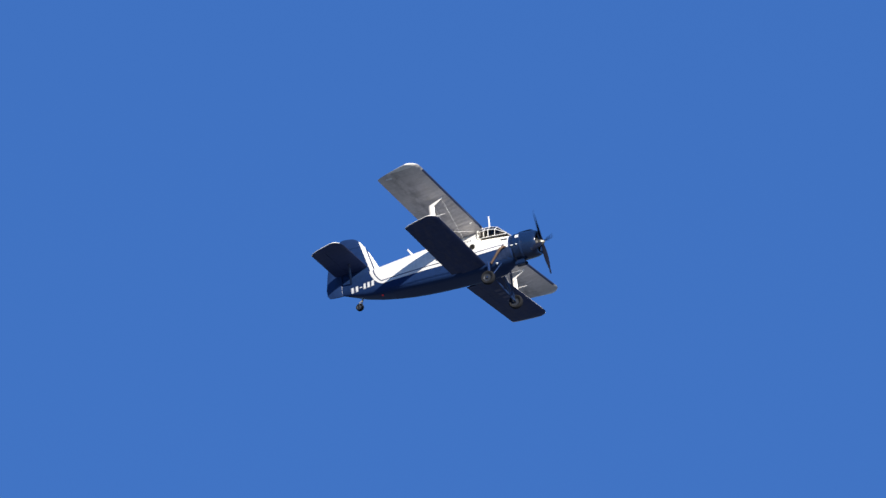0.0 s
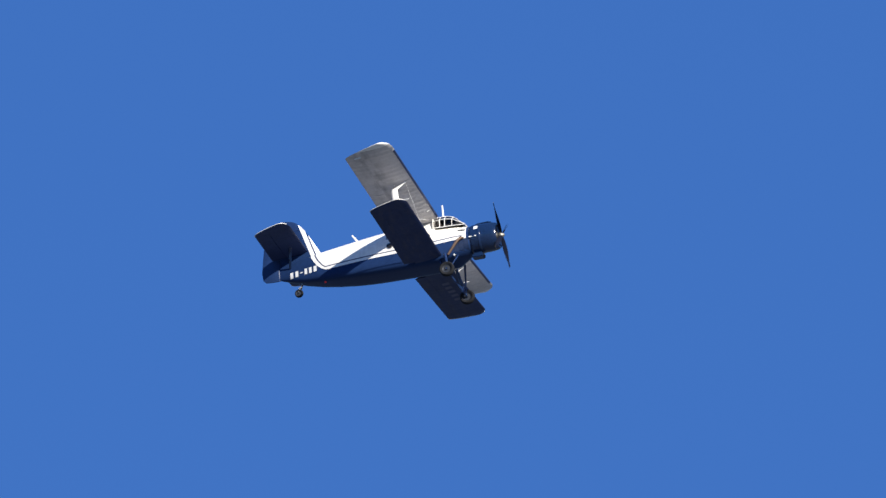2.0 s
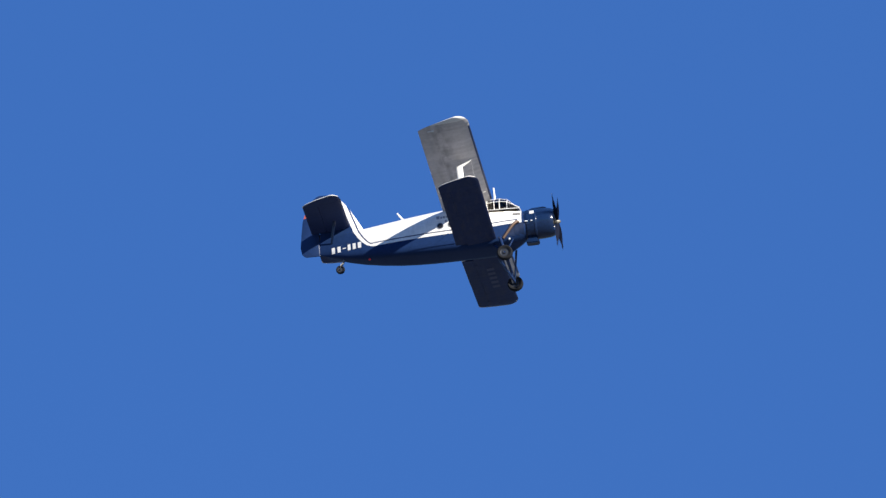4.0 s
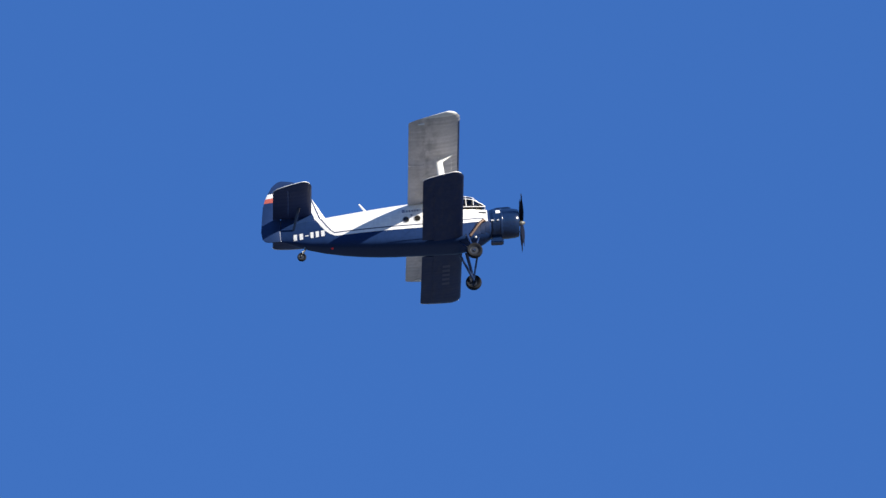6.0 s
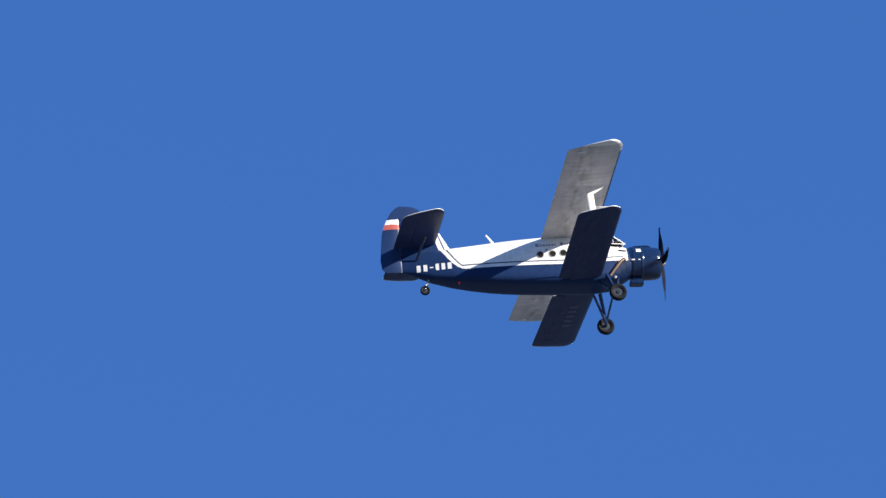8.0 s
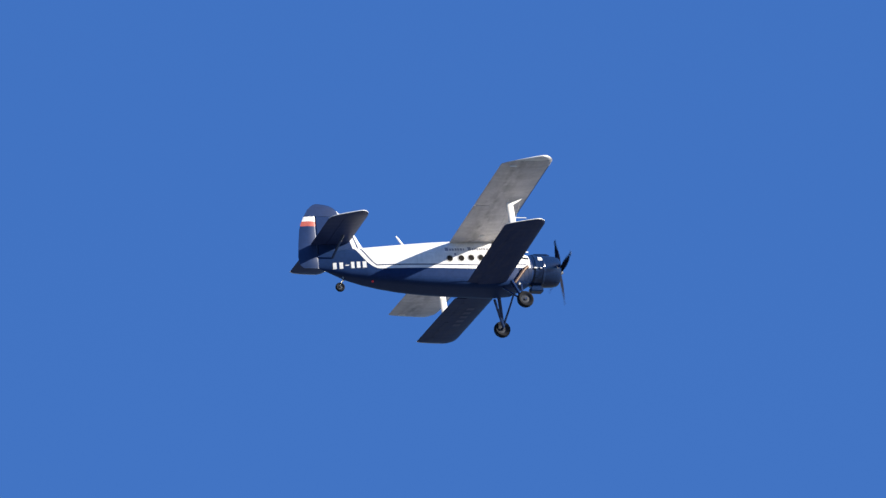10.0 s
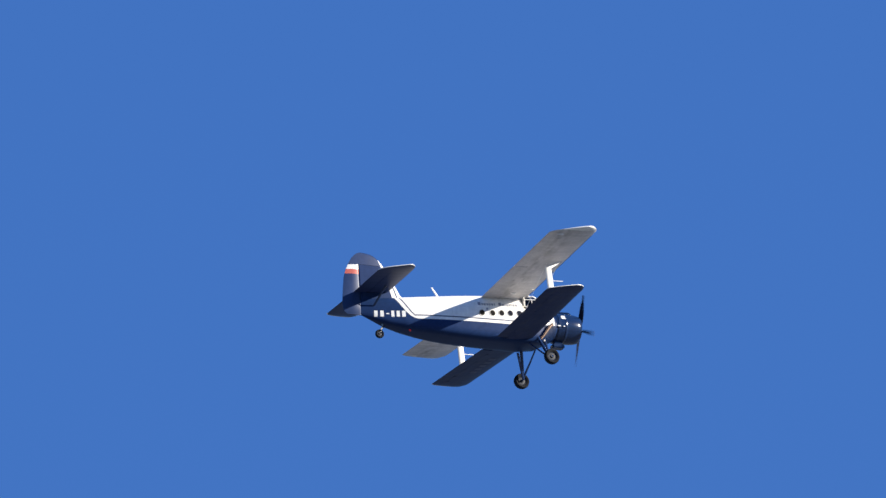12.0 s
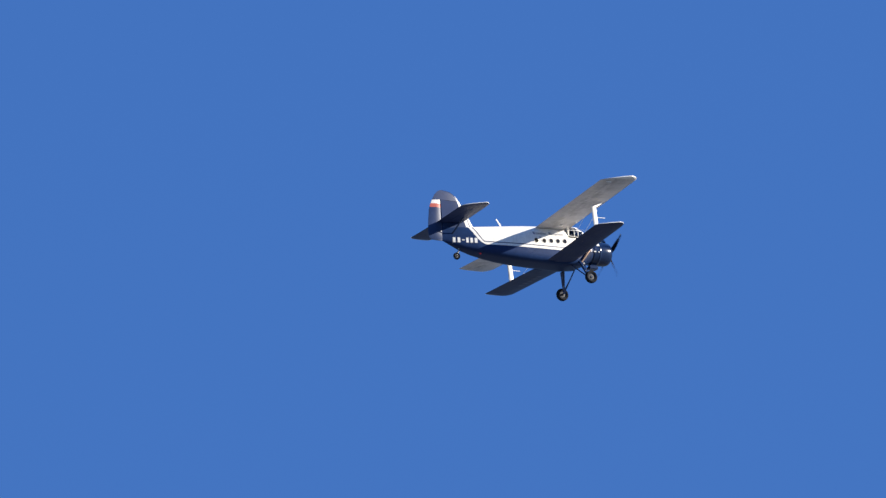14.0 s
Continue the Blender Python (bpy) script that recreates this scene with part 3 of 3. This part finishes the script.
for side in (-1, 1):
    for (xa, A), (xb, B) in zip(SECT, SECT[1:]):
        for i in range(3):
            q = [Vector((xa, side * A[i][0], A[i][1])), Vector((xb, side * B[i][0], B[i][1])), Vector((xb, side * B[i + 1][0], B[i + 1][1])), Vector((xa, side * A[i + 1][0], A[i + 1][1]))]
            pane = bmesh.new()
            nrm = (q[1] - q[0]).cross(q[3] - q[0]).normalized() * .012
            loft([[v - nrm for v in q], [v + nrm for v in q]], pane)
            opaque = i == 2 and xb < 1.7
            p = part("roof_panel" if opaque else "pane", pane, white_paint if opaque else canopy_glass, canopy, "", False)
            if not opaque:
                p.visible_shadow = False
    for i in range(4):
        pts = [(x, side * s[i][0], s[i][1]) for x, s in SECT]
        if i < 3:
            part("frame_rail", tube(pts, .022, 6), white_paint, canopy)
    for x, s in SECT:
        part("frame_hoop", tube([(x, side * a, b) for a, b in s], .024, 6), white_paint, canopy)
    seat = part("seat", box((.75, side * .45 - .22, .98), (1.2, side * .45 + .22, 1.12), None, .03), seat_cloth, plane, "grey-brown pilot seat seen through the canopy")
    part("backrest", box((.70, side * .45 - .22, 1.1), (.80, side * .45 + .22, 1.50), None, .03), seat_cloth, seat)
part("cockpit_floor", box((.68, -.80, 1.025), (2.05, .80, 1.05), None, .005), seat_cloth, plane)
# black slab added below the roof panels so that the upper panes look dark
part("pane_darkening_slab", box((.68, -.60, 1.515), (1.58, .60, 1.54), None, .005), black_plastic, plane)
part("instrument_panel", box((2.0, -.62, .98), (2.08, .62, 1.16), None, .02), black_plastic, plane)

# ---- windows, lettering ----
for side in (-1, 1):
    for x, z in ((-1.77, .34), (-1.20, .38), (-.70, .42), (-.22, .45), (.28, .49)):
        y = side * (skin(x, z) + .004)
        win = part("porthole", revolve([(-.02, 0.0), (.012, .0), (.012, .145), (.0, .15)], (x, y, z), (0, side, 0), 20), port_glass, plane, "round dark cabin window")
        part("window_ring", revolve([(-.01, .145), (.02, .145), (.02, .175), (-.01, .178)], (x, y, z), (0, side, 0), 20), white_paint if side > 0 else steel, win)


def skin_bar(name, x0, x1, z0, z1, mat, side, label=""):
    """A painted bar that lies on the body's side."""
    n = 4
    rows = []
    for k in range(n + 1):
        x = x0 + (x1 - x0) * k / n
        rows.append([(x, side * (skin(x, z) + .01), z) for z in (z0 + (z1 - z0) * q / 8 for q in range(9))])
    return part(name, loft(rows, None, False, False), mat, plane, label)


for side in (-1, 1):
    for x0, x1 in ((-7.41, -7.20), (-7.11, -6.90), (-6.57, -6.38), (-6.31, -6.11), (-6.04, -5.82)):
        skin_bar("registration_bar", x0 + .02, x1 - .02, -.165, .155, letter_white, side, "white registration mark bar")
    skin_bar("registration_bar", -6.81, -6.65, -.03, .025, letter_white, side, "white registration mark bar")
    x = -1.95
    for k, wd in enumerate((.16, .09, .10, .09, .08, .10, .05, 0, .16, .09, .05, .09, .07, .05, .10, .10)):
        if wd:
            z = .75 + (x + 1.95) * .055
            skin_bar("title_bar", x, x + wd, z, z + (.19 if k in (0, 8) else .125), letter_grey, side, "slate grey title bar")
        x += wd + .045 if wd else .15
    skin_bar("small_mark_bar", -1.52, -1.43, .52, .64, letter_grey, side, "small slate mark bar")
    # worn marks under the lower wing
    for k in range(5 if side > 0 else 0):
        y0 = 2.2 + k * .55
        rows = [[Vector(LOWER.point(y, c, False, side)) + Vector((0, 0, -.012)) for c in (.30, .36, .43, .48)] for y in (y0, y0 + .15, y0 + .3)]
        part("wing_mark", loft(rows, None, False, False), letter_faint, plane, "worn grey wing marking")

# ---- masts and lights ----
part("aerial_mast", tube([(-3.72, 0, 1.36), (-3.9, 0, 1.62), (-4.02, 0, 1.80)], [.07, .055, .04], 8, None, .4, (1, 0, 0)), white_paint, plane, "white swept aerial mast")
part("aerial_mast", tube([(.95, 0, 1.66), (.94, 0, 2.2), (.92, 0, 2.58)], [.06, .05, .04], 8, None, .5, (1, 0, 0)), white_paint, plane, "white upright mast above the cockpit")
part("beacon", revolve([(-.04, .06), (.0, .06), (.04, .05), (.07, .03), (.075, .0)], (-5.5, -.30, -.71), (0, -.3, -1), 14), beacon_red, plane, "red beacon under the tail")
for side in (-1, 1):
    p = UPPER.point(8.75, .75, False, side)
    part("wing_light", tube([(p[0] + .15, p[1], p[2] - .02), (p[0] - .18, p[1], p[2] - .04)], [.05, .03], 8), letter_white, plane)

# ---- undercarriage ----
def wheel(centre, r, half, parent, name="wheel"):
    t = part(name, revolve([(-half * .55, r * .55), (-half * .9, r * .70), (-half, r * .85), (-half * .75, r * .96), (-half * .3, r), (half * .3, r), (half * .75, r * .96), (half, r * .85), (half * .9, r * .70), (half * .55, r * .55)], centre, (0, 1, 0), 28), black_rubber, parent, "black tyre on a dull grey rim")
    part("rim", revolve([(-half * .62, .0), (-half * .75, r * .16), (-half * .4, r * .2), (-half * .35, r * .45), (-half * .62, r * .57), (half * .62, r * .57), (half * .35, r * .45), (half * .4, r * .2), (half * .75, r * .16), (half * .62, 0)], centre, (0, 1, 0), 24), rim_paint, t)
    return t


for side in (-1, 1):
    c = Vector((1.49, side * 1.8, -2.0))
    wheel(c, .40, .14, plane)
    inner = c + Vector((0, -side * .22, .02))
    part("axle", tube([c + Vector((0, side * .1, 0)), inner], .05, 10), blue_paint, plane)
    part("shock_strut", tube([inner, (1.2, side * 1.0, -.72)], [.065, .09], 10), blue_paint, plane, "blue undercarriage leg")
    part("drag_strut", tube([inner, (.85, side * .70, -.95)], .06, 10, None, .6, (1, 0, 0)), blue_paint, plane, "blue undercarriage leg")
    part("drag_strut", tube([inner, (1.80, side * .62, -.72)], .045, 10, None, .6, (1, 0, 0)), blue_paint, plane, "blue undercarriage leg")
    part("brake_link", tube([inner + Vector((0, 0, .15)), (1.75, side * .55, -.80)], .02, 6), blue_paint, plane)
tail = wheel(Vector((-7.04, 0, -.96)), .225, .085, plane, "tail_wheel")
part("tail_fork", tube([(-7.04, -.12, -.96), (-6.98, -.13, -.74), (-6.86, 0, -.60), (-6.84, 0, -.38)], [.03, .035, .05, .06], 8), steel, tail)
part("tail_fork", tube([(-7.04, .12, -.96), (-6.98, .13, -.74), (-6.86, 0, -.60)], [.03, .035, .04], 8), steel, tail)

# ---- television aerial on its mast ----
AZ = radians(31.035)
RIGHT, AWAY = Vector((math.cos(AZ), -math.sin(AZ), 0)), Vector((math.sin(AZ), math.cos(AZ), 0))
TOP = Vector((13.400, 22.271, 12.200))
aerial = tagged(new("television_aerial"), "rusty pole with a wire-grid television aerial", "aerial")
aerial.matrix_world = Matrix.Translation((TOP.x, TOP.y, 0)) @ Matrix(((RIGHT.x, AWAY.x, 0, 0), (RIGHT.y, AWAY.y, 0, 0), (0, 0, 1, 0), (0, 0, 0, 1)))
H = TOP.z
pole = part("pole", tube([(0, 0, 0), (0, 0, H - .3), (0, 0, H - .007)], .0225, 16), rust_pipe, aerial, "rusty brown steel pole")
part("pole_rim", revolve([(0, .023), (.003, .023), (.003, .019), (-.05, .019)], (0, 0, H - .007), (0, 0, 1), 16), rust_pipe, pole)
GX, GY, GZ = -.005, .055, H + .062
BARS = 14
for k in range(BARS):
    z = GZ - k * .0676
    part("grid_bar", tube([(GX - .415, GY + .052, z), (GX - .312, GY, z), (GX, GY + .001, z), (GX + .306, GY, z), (GX + .415, GY + .052, z)], .0021, 6), grid_metal, aerial)
for x, y in ((-.415, .052), (-.308, 0), (-.032, 0), (.045, 0), (.306, 0), (.415, .052)):
    part("grid_upright", tube([(GX + x, GY + y + .006, GZ + .004), (GX + x, GY + y + .006, GZ - (BARS - 1) * .0676)], .0022, 6), grid_metal, aerial)
for row in range(4):
    z = GZ - .125 - row * .258
    box_part = part("junction_box", box((-.068, GY + .06, z - .016), (.020, GY + .105, z + .022), None, .006), black_plastic, aerial, "black plastic dipole holder")
    for sx in (-1, 1):
        for sz in (-1, 1):
            arm = [(.03, .012), (.09, .028), (.15, .050), (.19, .058), (.265, .060)]
            part("dipole_arm", tube([(-.02 + sx * dx, GY + .09, z + sz * dz * (1.0 if sz > 0 else .88 if sx < 0 else .75) - sx * dx * (.075 if row == 0 or sx < 0 else .01)) for dx, dz in arm], .0038, 8), dipole_metal, box_part, "weathered aluminium rod")
for x in (-.050, -.034):
    part("phasing_rod", tube([(x, GY + .075, GZ - .12), (x, GY + .075, GZ - .9)], .0028, 6), grid_metal, aerial)
part("clamp", box((-.058, -.022, H - .222), (-.004, .028, H - .168), None, .010), black_plastic, aerial, "dark mast clamp")
part("clamp", box((.018, -.020, H - .220), (.050, .024, H - .170), None, .006), dark_rust, aerial, "rusty mast clamp")
part("clamp_bolt", tube([(-.085, -.01, H - .195), (.055, -.01, H - .195)], .005, 6), rust_pipe, aerial)


# ---- insect crossing the sky ----
BUG_A, BUG_B = Vector((47.084, 68.456, 36.197)), Vector((46.688, 69.582, 34.442))
insect = tagged(new("insect"), "small dark insect flying through clear air", "insect")
part("body", tube([(-.018, 0, 0), (-.012, 0, 0), (-.002, 0, 0), (.006, 0, 0), (.014, 0, 0), (.018, 0, 0)], [.002, .006, .0068, .0044, .006, .002], 8), black_plastic, insect, "dark slender body")
for side in (-1, 1):
    part("wing", loft([[(x, side * y, .006 + dz) for x, y in ((.008, .002), (.010, .012), (.004, .022), (-.006, .020), (-.004, .002))] for dz in (0, .0006)]), sooted, insect)


# ---- movement ----
def motions():
    walk(insect, [(t, look(BUG_A + (BUG_B - BUG_A) * (t - 13.4) / 0.2, BUG_A + (BUG_B - BUG_A) * 1000) @ pose(0, 0, 0, 0, 90, 0)) for t in (0.0, 13.4, 13.6, 14.0)])
    walk(plane, [
        (0, pose(-314.91, 691.16, 338.89, -1.33, -0.52, 0.76)),
        (0.5, pose(-285.23, 689.27, 337.96, -1.18, -0.45, 0.95)),
        (1, pose(-255.95, 688.00, 337.35, -1.14, -0.69, 0.77)),
        (1.5, pose(-226.73, 686.60, 336.66, -1.11, -0.38, 0.73)),
        (2, pose(-197.83, 685.90, 336.32, -0.79, -0.16, 0.40)),
        (2.5, pose(-168.74, 684.21, 335.50, -0.74, -0.10, 0.29)),
        (3, pose(-139.71, 682.12, 334.48, -0.53, -0.14, -0.02)),
        (3.2, pose(-128.22, 681.68, 334.26, -0.69, -0.09, -0.26)),
        (3.7, pose(-99.59, 680.71, 333.79, -0.67, -0.04, -0.02)),
        (4.2, pose(-71.07, 680.08, 333.48, -0.65, 0.01, 0.22)),
        (4.8, pose(-36.98, 680.47, 333.67, -0.62, 0.07, 0.51)),
        (5.3, pose(-8.54, 681.16, 334.01, -0.60, 0.12, 0.75)),
        (5.5, pose(2.85, 683.01, 334.91, -0.28, -0.08, 0.74)),
        (6, pose(31.32, 681.20, 334.03, -0.17, 0.17, -0.07)),
        (6.5, pose(59.58, 678.74, 332.83, 0.08, 0.17, -0.18)),
        (6.6, pose(65.20, 678.18, 332.55, 0.08, 0.16, -0.25)),
        (6.7, pose(70.55, 675.15, 331.07, 0.09, 0.14, -0.31)),
        (6.8, pose(72.85, 645.48, 316.59, 0.09, 0.13, -0.38)),
        (6.9, pose(74.65, 615.81, 302.12, 0.10, 0.11, -0.45)),
        (7, pose(79.53, 613.76, 301.12, 0.10, 0.10, -0.51)),
        (7.5, pose(105.05, 612.98, 300.73, 0.43, -0.05, -0.76)),
        (8, pose(130.43, 611.81, 300.17, 0.29, -0.27, -0.89)),
        (8.2, pose(140.58, 611.46, 299.99, 0.44, -0.21, -1.09)),
        (8.7, pose(165.95, 610.80, 299.67, 0.69, -0.33, -1.05)),
        (9.2, pose(191.42, 610.59, 299.57, 0.93, -0.45, -1.01)),
        (9.8, pose(222.44, 611.68, 300.10, 1.22, -0.60, -0.97)),
        (10.3, pose(248.61, 613.15, 300.82, 1.46, -0.72, -0.93)),
        (10.5, pose(258.62, 612.58, 300.54, 1.71, -0.75, -1.05)),
        (11, pose(284.28, 612.70, 300.60, 1.88, -1.13, -1.72)),
        (11.5, pose(309.23, 611.40, 299.96, 2.31, -1.04, -2.23)),
        (12, pose(335.27, 612.28, 300.39, 2.46, -0.92, -2.47)),
        (12.5, pose(361.24, 612.92, 300.71, 2.70, -1.17, -2.71)),
        (12.6, pose(367.61, 614.99, 301.72, 2.43, -1.15, -3.01)),
        (12.7, pose(371.99, 613.75, 301.11, 2.40, -1.12, -3.00)),
        (12.8, pose(376.35, 612.49, 300.50, 2.37, -1.09, -3.00)),
        (12.9, pose(380.68, 611.22, 299.88, 2.34, -1.06, -2.99)),
        (13, pose(388.12, 614.91, 301.68, 2.43, -1.45, -3.15)),
        (13.1, pose(393.28, 614.68, 301.60, 2.27, -1.34, -3.16)),
        (13.2, pose(398.41, 614.41, 301.54, 2.12, -1.23, -3.18)),
        (13.3, pose(403.74, 614.60, 301.73, 2.21, -1.36, -3.28)),
        (13.4, pose(408.99, 614.82, 301.92, 2.30, -1.50, -3.38)),
        (13.5, pose(414.22, 615.04, 302.09, 2.39, -1.63, -3.48)),
        (13.6, pose(423.61, 621.73, 305.00, 2.43, -1.60, -3.63)),
        (13.7, pose(434.96, 630.65, 309.36, 2.46, -1.57, -3.77)),
        (13.8, pose(449.97, 644.60, 316.17, 2.50, -1.53, -3.92)),
        (13.9, pose(482.63, 683.21, 335.01, 2.54, -1.50, -4.06)),
        (14, pose(512.39, 716.85, 351.42, 2.58, -1.47, -4.21)),
    ])
    # blade angle, from one quarter turn to the next, at half seconds
    phases = [(0.0, 34.0), (0.5, 36.0), (1.0, 52.0), (1.5, 50.0), (2.0, 44.0), (2.5, 44.0), (3.0, 44.0), (5.5, 56.0), (6.0, 64.0), (6.5, 84.0), (7.0, 12.0), (7.5, 28.0),
              (8.0, 2.0), (10.5, 56.0), (11.0, 66.0), (11.5, 72.0), (12.0, 24.0), (12.5, 32.0), (13.0, 40.0), (13.5, 52.0), (14.0, 62.0)]
    turns, angle = [(0.0, pose(*HUB, phases[0][1], 0, 0))], phases[0][1]
    for (ta, a), (tb, b) in zip(phases, phases[1:]):
        n = round((tb - ta) * FPS)
        want = angle + 82.0 * n
        end = b + 90 * round((want - b) / 90)
        for k in range(1, n + 1):
            turns.append((ta + k / FPS, pose(*HUB, angle + (end - angle) * k / n, 0, 0)))
        angle = end
    walk(prop, turns)


motions()
